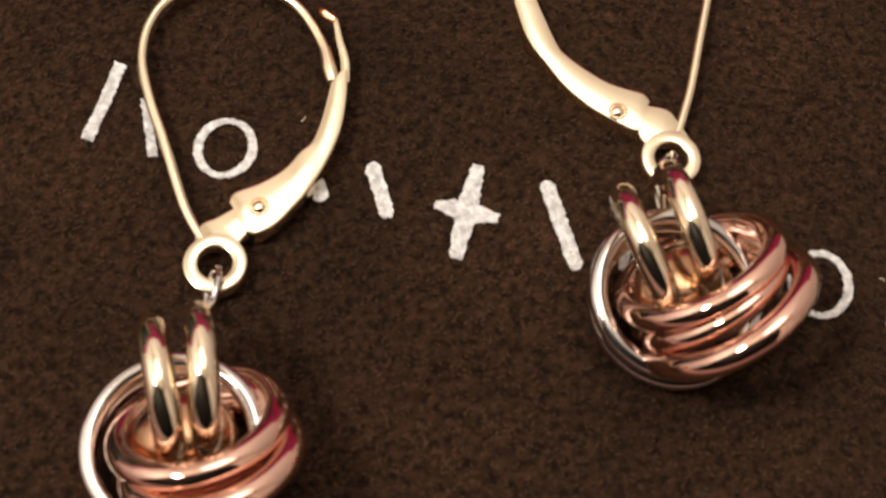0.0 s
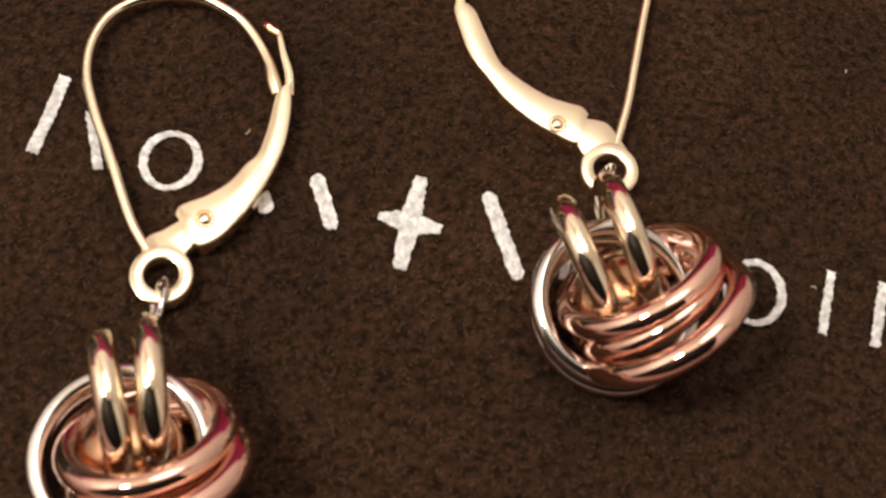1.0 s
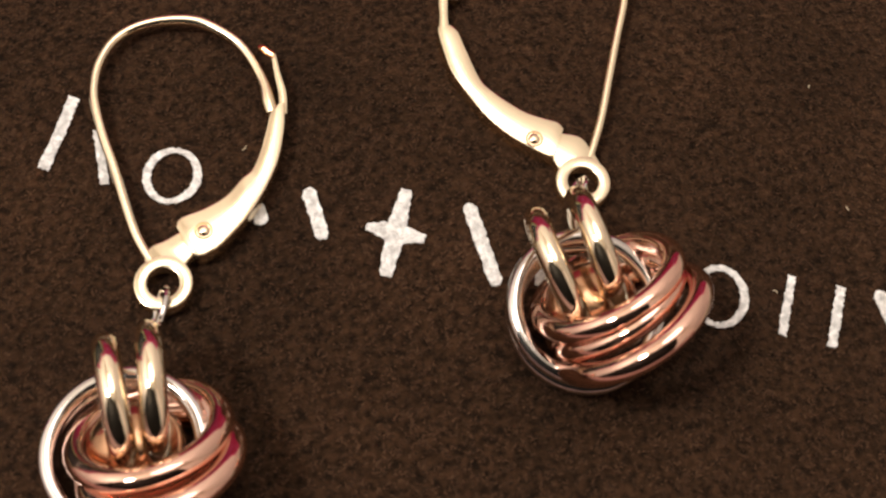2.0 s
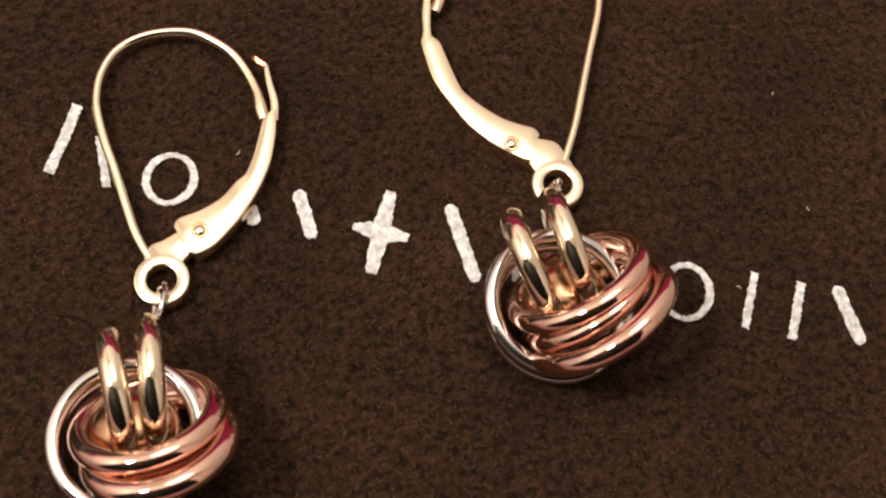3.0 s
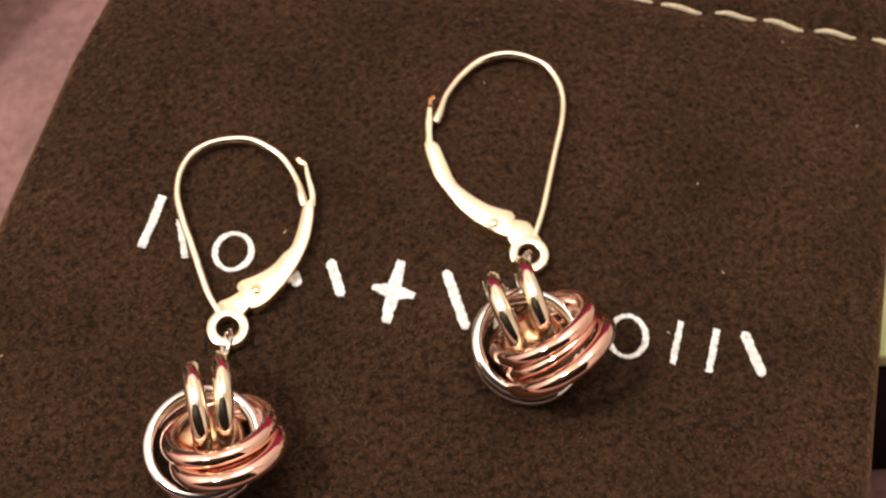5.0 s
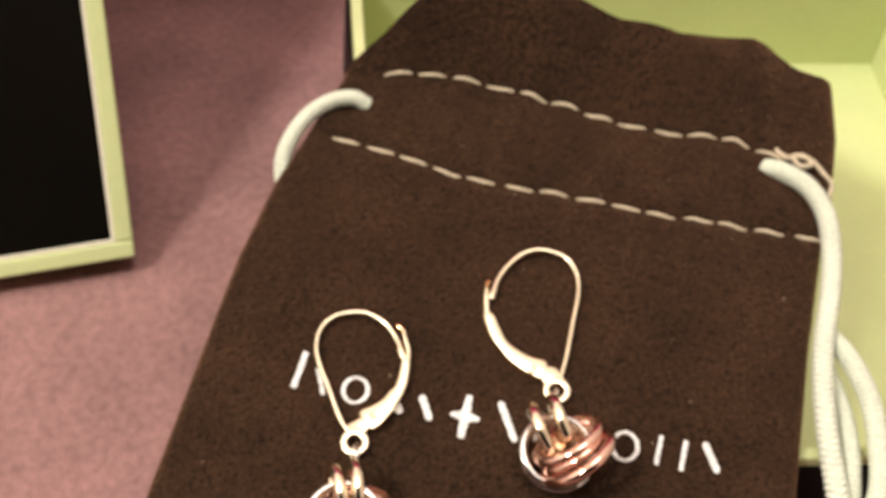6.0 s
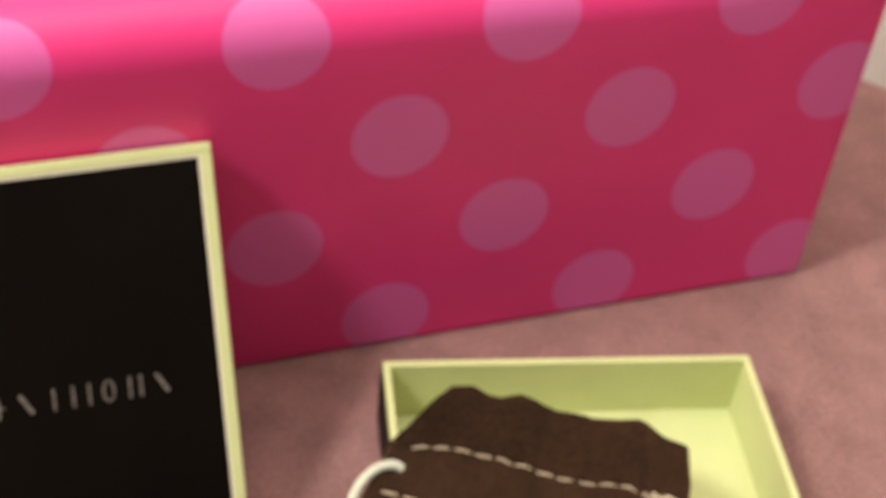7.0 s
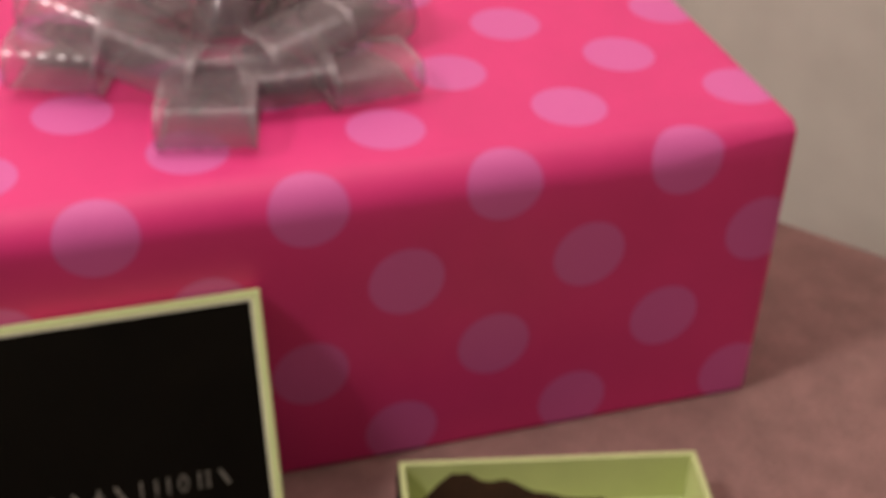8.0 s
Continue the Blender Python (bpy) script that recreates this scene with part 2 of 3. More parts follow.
def gift_box():
    root = thing("gift_box", (-GIFT_W / 2, GIFT_D / 2, 0), "gift box wrapped in hot pink paper with paler polka dots", "gift box")
    # profile from the front's foot over the top to the back's foot: (y, z, length of paper)
    prof = [(1.2, 0.0, 0.0), (0.2, 1.2, 1.4)]
    for i in range(1, 13):
        z = 1.2 + (GIFT_H - GIFT_R - 1.2) * i / 12
        prof.append((0.0, z, z))
    s0 = GIFT_H - GIFT_R
    for i in range(1, 11):
        a = math.pi / 2 * i / 10
        prof.append((GIFT_R - GIFT_R * math.cos(a), GIFT_H - GIFT_R + GIFT_R * math.sin(a), s0 + GIFT_R * a))
    s1 = s0 + GIFT_R * math.pi / 2
    for i in range(1, 17):
        y = GIFT_R + (GIFT_D - 2 * GIFT_R) * i / 16
        prof.append((y, GIFT_H, s1 + y - GIFT_R))
    s2 = s1 + GIFT_D - 2 * GIFT_R
    for i in range(1, 9):
        a = math.pi / 2 * i / 8
        prof.append((GIFT_D - GIFT_R + GIFT_R * math.sin(a), GIFT_H - GIFT_R + GIFT_R * math.cos(a), s2 + GIFT_R * a))
    prof.append((GIFT_D, 0.0, s2 + GIFT_R * math.pi / 2 + GIFT_H - GIFT_R))
    xs = [0.0, -0.6, -1.8] + [-1.8 - (GIFT_W - 3.6) * i / 48 for i in range(1, 49)] + [-GIFT_W + 0.6, -GIFT_W]
    inset = [0.7, 0.2, 0.0] + [0.0] * 48 + [0.2, 0.7]
    verts, uvs, faces = [], [], []
    n = len(prof)
    cy, cz = GIFT_D / 2, GIFT_H / 2
    for x, cut in zip(xs, inset):
        for y, z, s in prof:
            if GIFT_H - GIFT_R < z and (y < GIFT_R or y > GIFT_D - GIFT_R):
                keen = 0.65 * ease(-45, -2, x)
                edge_y = 0.0 if y < cy else GIFT_D
                y, z = y + (edge_y - y) * keen * (z - GIFT_H + GIFT_R) / GIFT_R * 0.9, z + (GIFT_H - z) * keen * (1 - abs(y - edge_y) / GIFT_R * 0.1)
            soft = 0.35 * noise.noise(Vector((x * 0.02, y * 0.03, z * 0.03)))
            yy = y + (cut if y < cy else -cut) * (1 if z < GIFT_H - 3 else 0.4)
            zz = z - (cut if z > cz else 0) + (soft if 4 < z else 0)
            verts.append((x, yy - (soft if 4 < z < GIFT_H - 2 and y < 5 else 0), max(zz, 0.0)))
            uvs.append((x + 35.6, s - 96.3))
    for i in range(len(xs) - 1):
        for j in range(n - 1):
            faces.append((i * n + j, i * n + j + 1, (i + 1) * n + j + 1, (i + 1) * n + j))
    faces.append(tuple(range(n)))
    faces.append(tuple((len(xs) - 1) * n + j for j in range(n)))
    faces.append(tuple(i * n for i in range(len(xs))) + tuple(i * n + n - 1 for i in reversed(range(len(xs)))))
    me = mesh_of("wrapping_paper", verts, faces, PAPER, True, uvs)
    for poly in me.polygons:
        if len(poly.vertices) > 4:
            poly.use_smooth = False
    part("wrapping_paper", me, root)


gift_box()

# ---- bow of sheer grey ribbon on the gift ----
BOW = np.array([-157.0, 78.0, GIFT_H + 0.6])


def ribbon_loop(az, reach, h0, curl, width, lean, start):
    """A strip that runs out from the centre, rolls over and comes back."""
    a = radians(az)
    out, side = np.array([math.cos(a), math.sin(a), 0]), np.array([-math.sin(a), math.cos(a), 0])
    line = [(3, h0 + 1.0), (reach * 0.35, h0 + 0.2), (reach * 0.7, h0), (reach - curl, h0 + 0.3)]
    for i in range(1, 8):
        t = math.pi * i / 8
        line.append((reach - curl + curl * math.sin(t), h0 + curl - curl * math.cos(t)))
    line += [(reach - curl, h0 + 2 * curl), (reach * 0.55, h0 + 1.9 * curl), (reach * 0.3, h0 + 1.4 * curl), (2, h0 + 0.7 * curl)]
    mid = smooth_line(line, 56)
    verts, faces = [], []
    cols = 15
    thick = 0.3
    rows = len(mid)
    for sheet in (0, 1):
        for i, (r, h) in enumerate(mid):
            j, k = max(i - 1, 0), min(i + 1, rows - 1)
            d = mid[k] - mid[j]
            d = d / (np.linalg.norm(d) + 1e-9)
            nr, nh = -d[1], d[0]
            squeeze = 0.35 + 0.65 * min(1.0, r / (reach * 0.45))
            for c in range(cols):
                w = (c / (cols - 1) - 0.5) * width * squeeze
                wave = 0.25 * math.sin(c * 2.4 + i * 0.2)
                rr, hh = r + nr * (thick * sheet + wave), h + nh * (thick * sheet + wave) + lean * w
                verts.append(BOW + start + out * rr + side * w + np.array([0, 0, max(hh, 0.0)]))
    off = rows * cols
    for i in range(rows - 1):
        for c in range(cols - 1):
            a0 = i * cols + c
            faces.append((a0, a0 + 1, a0 + cols + 1, a0 + cols))
            faces.append((off + a0, off + a0 + cols, off + a0 + cols + 1, off + a0 + 1))
        for c in (0, cols - 1):
            a0 = i * cols + c
            faces.append((a0, a0 + cols, off + a0 + cols, off + a0))
    me = mesh_of("loop", verts, faces, RIBBON)
    me.materials.append(SELVAGE)
    for poly in me.polygons:
        cols_here = {i % off % cols for i in poly.vertices}
        if cols_here <= {0, 1} or cols_here <= {cols - 2, cols - 1}:
            poly.material_index = 1
    return me


# each roll: where its outer end lies (x, y from the bow's centre, height above the gift), heading, length, roll radius, lean
ROLLS = ((-4, -30, 3.0, -98, 26, 5.5, 0.0), (-18, -58, 0.0, -104, 52, 7.0, 0.03), (10, -43, 2.0, -90, 40, 6.0, 0.02), (37, -42, 0.5, -84, 40, 5.5, 0.05), (20, -32, 7.0, -72, 36, 7.0, 0.2),
         (-31, -32, 5.0, -118, 36, 8.5, -0.34), (-56, -18, 1.0, -112, 40, 8.0, 0.0), (46, -12, 8.0, -60, 36, 8.0, 0.25), (-52, -6, 9.0, -130, 34, 9.0, -0.15),
         (62, 10, 0.5, -12, 50, 8.0, 0.0), (50, 42, 0.0, 40, 52, 8.0, 0.0), (14, 60, 0.0, 78, 52, 8.0, 0.0), (-28, 54, 0.0, 118, 52, 8.0, 0.0), (-60, 24, 0.0, 160, 52, 8.0, 0.0),
         (30, 34, 15.0, 48, 38, 8.0, 0.0), (-14, 42, 15.0, 108, 38, 8.0, 0.0), (-44, 16, 16.0, 165, 38, 8.0, 0.0), (6, 18, 26.0, 70, 24, 7.0, 0.0), (-12, 12, 27.0, 150, 22, 7.0, 0.0), (22, 8, 25.0, 10, 24, 7.0, 0.0))


def bow():
    root = thing("gift_bow", tuple(BOW), "sheer grey ribbon bow with rolled loops on the gift box", "bow")
    for x, y, h0, az, reach, curl, lean in ROLLS:
        a = radians(az)
        start = np.array([x - reach * math.cos(a), y - reach * math.sin(a), 0.0])
        part("loop", ribbon_loop(az, reach, h0, curl, 28.0, lean, start), root)
    path = smooth_line([BOW + np.array(p) for p in ((-3, -9, 0.5), (-2, -5, 12), (0, 0, 28))], 8)
    part("core", mesh_of("core", *sweep(path, [11, 12, 12, 11, 10, 8, 6, 3], 12, up=(1, 0, 0)), RIBBON), root)


bow()

# ---- lid of the jewelry box, leaning on the gift ----
LID_W, LID_T = 90.0, 6.0
LID_FOOT = np.array([-169.0, -60.4, 3.6])
LID_TOP = np.array([-166.0, -5.6, 77.4])


def jewelry_lid():
    climb = LID_TOP - LID_FOOT
    length = np.linalg.norm(climb)
    climb = climb / length
    left = np.array([-1.0, 0, 0])
    back = np.cross(left, climb)
    if back[1] < 0:
        back = -back
    root = thing("box_lid", tuple(LID_FOOT + left * LID_W / 2 - np.array([0, 0, 3.6])), "dark brown box lid edged in pale green, leaning on the gift", "box lid")
    rim = 2.4

    def at(a, b, c):
        return LID_FOOT + left * a + climb * b + back * c

    part("panel", mesh_of("panel", *box_verts(at(rim, rim, 0.5), left * (LID_W - 2 * rim), climb * (length - 2 * rim), back * (LID_T - 0.6), 0.2), DARK, False), root, "dark brown paper panel")
    for o, ea, eb in ((at(0, 0, 0), left * LID_W, climb * rim), (at(0, length - rim, 0), left * LID_W, climb * rim),
                      (at(0, rim, 0), left * rim, climb * (length - 2 * rim)), (at(LID_W - rim, rim, 0), left * rim, climb * (length - 2 * rim))):
        part("edge_strip", mesh_of("edge_strip", *box_verts(o, ea, eb, back * LID_T, 0.35), GREEN, False), root, "pale green edge strip")
    lip = 0.55
    for o, ea, eb in ((at(rim, rim, 0.2), left * (LID_W - 2 * rim), climb * lip), (at(rim, length - rim - lip, 0.2), left * (LID_W - 2 * rim), climb * lip),
                      (at(rim, rim + lip, 0.2), left * lip, climb * (length - 2 * rim - 2 * lip)), (at(LID_W - rim - lip, rim + lip, 0.2), left * lip, climb * (length - 2 * rim - 2 * lip))):
        part("inner_lip", mesh_of("inner_lip", *box_verts(o, ea, eb, back * 1.0, 0.1), CREAM, False), root, "cream paper lip")
    # foil mark: a row of plain bars, one ring and a cross in it
    shapes = ["bar", "ring", "bar", "bar", "cross", "bar", "thin", "wide", "ring", "pair", "bar"]
    step, size = 5.6, 4.6
    for i, kind in enumerate(shapes):
        a = LID_W / 2 - 1.8 + (5 - i) * step
        b = length * 0.465

        def on(p, q, h):
            return at(a - p, b + q, 0.46 - h)

        foil_shape("foil_mark", kind, on, size * 0.6, size, DULLFOIL, root, 0.0, 0.55)


def ragged(outline, step=0.16, rough=0.055):
    """The outline cut into short steps, each a little off: printed foil that has crumbled at its edge."""
    pts = [np.array(p, float) for p in outline]
    out = []
    for a, b in zip(pts, pts[1:] + pts[:1]):
        n = max(1, int(np.linalg.norm(b - a) / step))
        for i in range(n):
            p = a + (b - a) * i / n
            out.append((p[0] + random.uniform(-rough, rough), p[1] + random.uniform(-rough, rough)))
    return out


def foil_shape(name, kind, on, w, h, mat, parent, slant=0.0, stroke=0.75):
    """A plain printed shape, w by h, on a surface given by on(p, q, height)."""
    def rect(p0, q0, p1, q1, wide):
        d = np.array([p1 - p0, q1 - q0])
        d = d / np.linalg.norm(d)
        s = np.array([-d[1], d[0]]) * wide / 2
        return [(p0 + s[0], q0 + s[1]), (p0 - s[0], q0 - s[1]), (p1 - s[0], q1 - s[1]), (p1 + s[0], q1 + s[1])]

    outlines = []
    if kind == "bar":
        tip = [(math.cos(a) * stroke * 0.8, math.sin(a) * stroke * 0.8) for a in np.linspace(0, math.pi, 9)]
        run = h * 0.54 - stroke * 0.8
        pill = [(p, q + run) for p, q in tip] + [(-p, -q - run) for p, q in tip]
        lean = radians(-30)
        outlines = [[(p * math.cos(lean) + q * math.sin(lean), q * math.cos(lean) - p * math.sin(lean)) for p, q in pill]]
    elif kind == "post":
        outlines = [rect(-slant * h / 2 - w * 0.2, -h / 2, slant * h / 2 - w * 0.2, h / 2, stroke * 1.4)]
    elif kind == "thin":
        outlines = [rect(-slant * h / 2, -h / 2, slant * h / 2, h / 2, stroke)]
    elif kind == "wide":
        outlines = [rect(-w * 0.6 - slant * h / 2, -h / 2, -w * 0.6 + slant * h / 2, h / 2, stroke), rect(w * 0.6 - slant * h / 2, -h / 2, w * 0.6 + slant * h / 2, h / 2, stroke)]
    elif kind == "pair":
        outlines = [rect(-w * 0.42 - slant * h / 2, -h / 2, -w * 0.42 + slant * h / 2, h / 2, stroke), rect(w * 0.42 - slant * h / 2, -h / 2, w * 0.42 + slant * h / 2, h / 2, stroke * 1.1)]
    elif kind == "cross":
        cross = []
        for k in range(4):
            a = k * math.pi / 2
            long = h / 2 if k % 2 else w / 2
            for r, da in ((0.22 * w, -0.785), (long, -0.12), (long, 0.12)):
                cross.append((r * math.cos(a + da), r * math.sin(a + da)))
        outlines = [[(p + slant * q, q) for p, q in cross]]
    verts, faces = [], []
    if kind == "ring":
        n = 72
        for r, hh in ((1.0, 0.0), (1.0, 0.09), (0.0, 0.09), (0.0, 0.0)):
            for i in range(n):
                a = 2 * math.pi * i / n
                wide = stroke * (0.62 + 0.38 * abs(math.cos(a)))
                pw, ph = w / 2 - (1 - r) * wide + random.uniform(-0.05, 0.05), h / 2 - (1 - r) * wide + random.uniform(-0.05, 0.05)
                q = ph * math.sin(a)
                verts.append(on(pw * math.cos(a) + slant * q, q, hh))
        for r in range(4):
            for i in range(n):
                j = (i + 1) % n
                faces.append((r * n + i, r * n + j, ((r + 1) % 4) * n + j, ((r + 1) % 4) * n + i))
    for o in outlines:
        o = ragged(o)
        n, base = len(o), len(verts)
        for hh in (0.0, 0.09):
            verts += [on(p, q, hh) for p, q in o]
        for i in range(n):
            j = (i + 1) % n
            faces.append((base + i, base + j, base + n + j, base + n + i))
        faces.append(tuple(base + n + i for i in range(n)))
        faces.append(tuple(base + i for i in reversed(range(n))))
    return part(name, mesh_of(name, verts, faces, mat, False), parent, "silver foil mark" if mat is FOIL else "")


jewelry_lid()

# ---- open base of the jewelry box ----
TRAY_CORNER = np.array([-129.9, -22.8, 0.0])
TRAY_U, TRAY_V = np.array([0.979, -0.206, 0.0]), np.array([-0.206, -0.979, 0.0])
TRAY_W, TRAY_H, TRAY_T = 90.6, 19.6, 2.0


def jewelry_tray():
    mid = TRAY_CORNER + (TRAY_U + TRAY_V) * TRAY_W / 2
    root = thing("jewelry_box", tuple(mid), "open square jewelry box, dark outside and pale green inside", "jewelry box")
    z = np.array([0, 0, 1.0])

    def at(a, b, c):
        return TRAY_CORNER + TRAY_U * a + TRAY_V * b + z * c

    w, t, h = TRAY_W, TRAY_T, TRAY_H
    part("floor_panel", mesh_of("floor_panel", *box_verts(at(0.8, 0.8, 0), TRAY_U * (w - 1.6), TRAY_V * (w - 1.6), z * 2.0), GREEN, False), root, "pale green floor")
    for o, ea, eb in ((at(0.3, 0.3, 0.4), TRAY_U * (w - 0.6), TRAY_V * (t - 0.3)), (at(0.3, w - t, 0.4), TRAY_U * (w - 0.6), TRAY_V * (t - 0.3)),
                      (at(0.3, t, 0.4), TRAY_U * (t - 0.3), TRAY_V * (w - 2 * t)), (at(w - t, t, 0.4), TRAY_U * (t - 0.3), TRAY_V * (w - 2 * t))):
        part("side", mesh_of("side", *box_verts(o, ea, eb, z * (h - 0.4), 0.3), GREEN, False), root, "pale green inside wall")
    for o, ea, eb in ((at(0, 0, 0), TRAY_U * w, TRAY_V * 0.3), (at(0, w - 0.3, 0), TRAY_U * w, TRAY_V * 0.3),
                      (at(0, 0.3, 0), TRAY_U * 0.3, TRAY_V * (w - 0.6)), (at(w - 0.3, 0.3, 0), TRAY_U * 0.3, TRAY_V * (w - 0.6))):
        part("outer_paper", mesh_of("outer_paper", *box_verts(o, ea, eb, z * (h - 1.6)), DARK, False), root, "dark brown outer paper")


jewelry_tray()

# ---- drawstring pouch, laid over the open box ----
P_ORG, P_U, P_V = np.array([-137.3, -108.0]), np.array([0.884, -0.466]), np.array([0.466, 0.884])
P_SLOPE = 0.155


def pouch_height(p, q):
    z = 21.6 + P_SLOPE * q
    if q < -22:
        z -= 0.0195 * (-22 - q) ** 2
    z += ease(45, 60, q) * 11.0 * (38 - p) / 58
    if p < -18:
        z -= 0.006 * (-18 - p) ** 2
    return z


def on_pouch(p, q, h=0.0):
    xy = P_ORG + P_U * p + P_V * q
    return np.array([xy[0], xy[1], pouch_height(p, q) + h])


P_N = np.array([-P_SLOPE * P_V[0], -P_SLOPE * P_V[1], 1.0])
P_N /= np.linalg.norm(P_N)


def on_plane(p, q, h=0.0):
    xy = P_ORG + P_U * p + P_V * q
    return np.array([xy[0], xy[1], 21.6 + P_SLOPE * q]) + P_N * h


def table(x, rows):
    return float(np.interp(x, [r[0] for r in rows], [r[1] for r in rows]))


LEFT_EDGE = [(-46, -31.0), (-20, -33.0), (0, -32.3), (16, -31.7), (28, -30.2), (38, -27.6), (47, -25.4), (58, -22.0)]
RIGHT_EDGE = [(-46, 38.5), (18, 38.6), (34, 39.2), (40, 40.0), (52, 40.0), (60, 38.7)]
TOP_EDGE = [(-26, 46.5), (-21.5, 50.0), (-17.5, 54.0), (-14, 57.3), (-9.9, 58.0), (-6, 57.0), (-3.4, 57.2), (0.7, 59.3), (3.5, 59.2), (9, 58.2), (17, 59.0), (27, 62.5), (29, 62.3), (33.5, 60.4), (38.7, 59.6), (40, 58.6)]
STITCH_LOW = [(-26, 35.4), (-23.4, 35.1), (-15.4, 34.1), (-8, 32.7), (-1, 32.8), (5.8, 33.2), (12.7, 33.2), (19.7, 33.0), (26.4, 33.8), (35.6, 33.8)]
STITCH_TOP = [(-21, 46.0), (-13.3, 47.7), (-3.8, 47.6), (3.6, 46.7), (11, 45.8), (18.1, 46.0), (26.5, 46.9), (32.4, 45.3), (38.8, 43.4)]


def wrinkle(p, q):
    w = 0.35 * noise.noise(Vector((p * 0.06, q * 0.05, 3.0))) + 0.10 * noise.noise(Vector((p * 0.3, q * 0.3, 7.0)))
    band = ease(28, 36, q) * (1 - 0.5 * ease(46, 56, q))
    w += band * 0.8 * noise.noise(Vector((p * 0.33, q * 0.05, 11.0)))
    for rows in (STITCH_LOW, STITCH_TOP):
        w -= 0.35 * math.exp(-((q - table(p, rows)) / 0.9) ** 2)
    return w


def pouch():
    root = thing("drawstring_pouch", (P_ORG[0], P_ORG[1], 0), "dark brown suede drawstring pouch lying over the open jewelry box", "pouch")
    cols, rows = 150, 190
    top, bottom = [], []
    for j in range(rows + 1):
        for i in range(cols + 1):
            s, t = i / cols, j / rows
            p = -31 + 70 * s
            q = -46 + (table(p, TOP_EDGE) + 46) * t
            lo, hi = table(q, LEFT_EDGE), table(q, RIGHT_EDGE)
            p = lo + (hi - lo) * s
            q = -46 + (table(p, TOP_EDGE) + 46) * t
            edge = min(p - lo, hi - p, q + 46)
            mouth = table(p, TOP_EDGE) - q
            drop = 1.3 * (1 - math.sqrt(max(0.0, 1 - max(0.0, 1 - edge / 2.2) ** 2)))
            fade = ease(0, 2.5, min(edge, mouth + 0.8))
            z = wrinkle(p, q) * fade
            flut = 1.6 * noise.noise(Vector((p * 0.11, 5.0, 2.0))) * ease(46, 60, q)
            top.append(on_pouch(p, q, z - drop + flut))
            bottom.append(on_pouch(p, q, min(z - drop - 0.25, -1.3) + flut))
    n = cols + 1
    off = len(top)
    faces = []
    for j in range(rows):
        for i in range(cols):
            a = j * n + i
            faces.append((a, a + 1, a + n + 1, a + n))
            faces.append((off + a, off + a + n, off + a + n + 1, off + a + 1))
    ring = [i for i in range(cols)] + [j * n + cols for j in range(rows)] + [rows * n + cols - i for i in range(cols)] + [(rows - j) * n for j in range(rows)]
    for a, b in zip(ring, ring[1:] + ring[:1]):
        faces.append((a, b, off + b, off + a))
    body = part("suede_body", mesh_of("suede_body", top + bottom, faces, SUEDE), root)

    # short suede fibres, lying every way
    rng = np.random.default_rng(5)
    count = 210000
    verts, faces = [], []
    ps, qs = rng.uniform(-31.2, 39.0, count), rng.uniform(-30, 58, count)
    turns, lens, rises = rng.uniform(0, 2 * math.pi, count), rng.uniform(0.14, 0.36, count), rng.uniform(0.02, 0.22, count)
    for p, q, turn, size, rise in zip(ps, qs, turns, lens, rises):
        if not (table(q, LEFT_EDGE) + 0.8 < p < table(q, RIGHT_EDGE) - 0.8 and q < table(p, TOP_EDGE) - 0.8):
            continue
        if noise.noise(Vector((p * 1.7, q * 1.7, 21.0))) + 0.6 * noise.noise(Vector((p * 3.6, q * 3.6, 4.0))) < rng.uniform(-0.35, 0.3):
            continue
        base = on_pouch(p, q, wrinkle(p, q) if q > 26 else 0.35 * noise.noise(Vector((p * 0.06, q * 0.05, 3.0))) + 0.10 * noise.noise(Vector((p * 0.3, q * 0.3, 7.0))))
        dx, dy = math.cos(turn), math.sin(turn)
        k = len(verts)
        verts += [base + np.array([-dy, dx, 0]) * 0.08, base - np.array([-dy, dx, 0]) * 0.08, base + np.array([dx * size, dy * size, rise])]
        faces.append((k, k + 1, k + 2))
    me = bpy.data.meshes.new("nap")
    me.from_pydata([tuple(v * MM) for v in verts], [], faces)
    me.materials.append(NAP)
    tagged(part("nap", me, root, "short brown suede fibres"), kind="stuff")

    # running stitches, each a short thread lying in its dent
    for rows_, start, count, step in ((STITCH_LOW, -24.5, 14, 4.62), (STITCH_TOP, -20.2, 12, 4.55)):
        for k in range(count):
            p0 = start + k * step + random.uniform(-0.25, 0.25)
            line = []
            for m in range(7):
                f = m / 6
                p = p0 - 0.2 + f * 3.65
                q = table(p, rows_)
                line.append(on_pouch(p, q, wrinkle(p, q) + 0.0 + 0.13 * math.sin(math.pi * f)))
            part("stitch", mesh_of("stitch", *sweep(line, [0.12, 0.20, 0.24, 0.25, 0.24, 0.20, 0.12], 6), THREAD), root, "beige thread stitch")
    knot = smooth_line([on_pouch(p, q, h) for p, q, h in ((32.0, 46.4, 0.1), (33.5, 45.0, 0.7), (35.4, 45.6, 0.9), (36.6, 44.4, 1.0), (35.2, 44.0, 0.8), (34.2, 45.2, 1.0), (36.4, 45.0, 1.1), (38.2, 43.6, 0.8), (39.6, 42.6, 0.2), (39.4, 41.0, -0.4))], 60)
    part("thread_knot", mesh_of("thread_knot", *sweep(knot, 0.32, 6), THREAD), root, "knotted thread end")

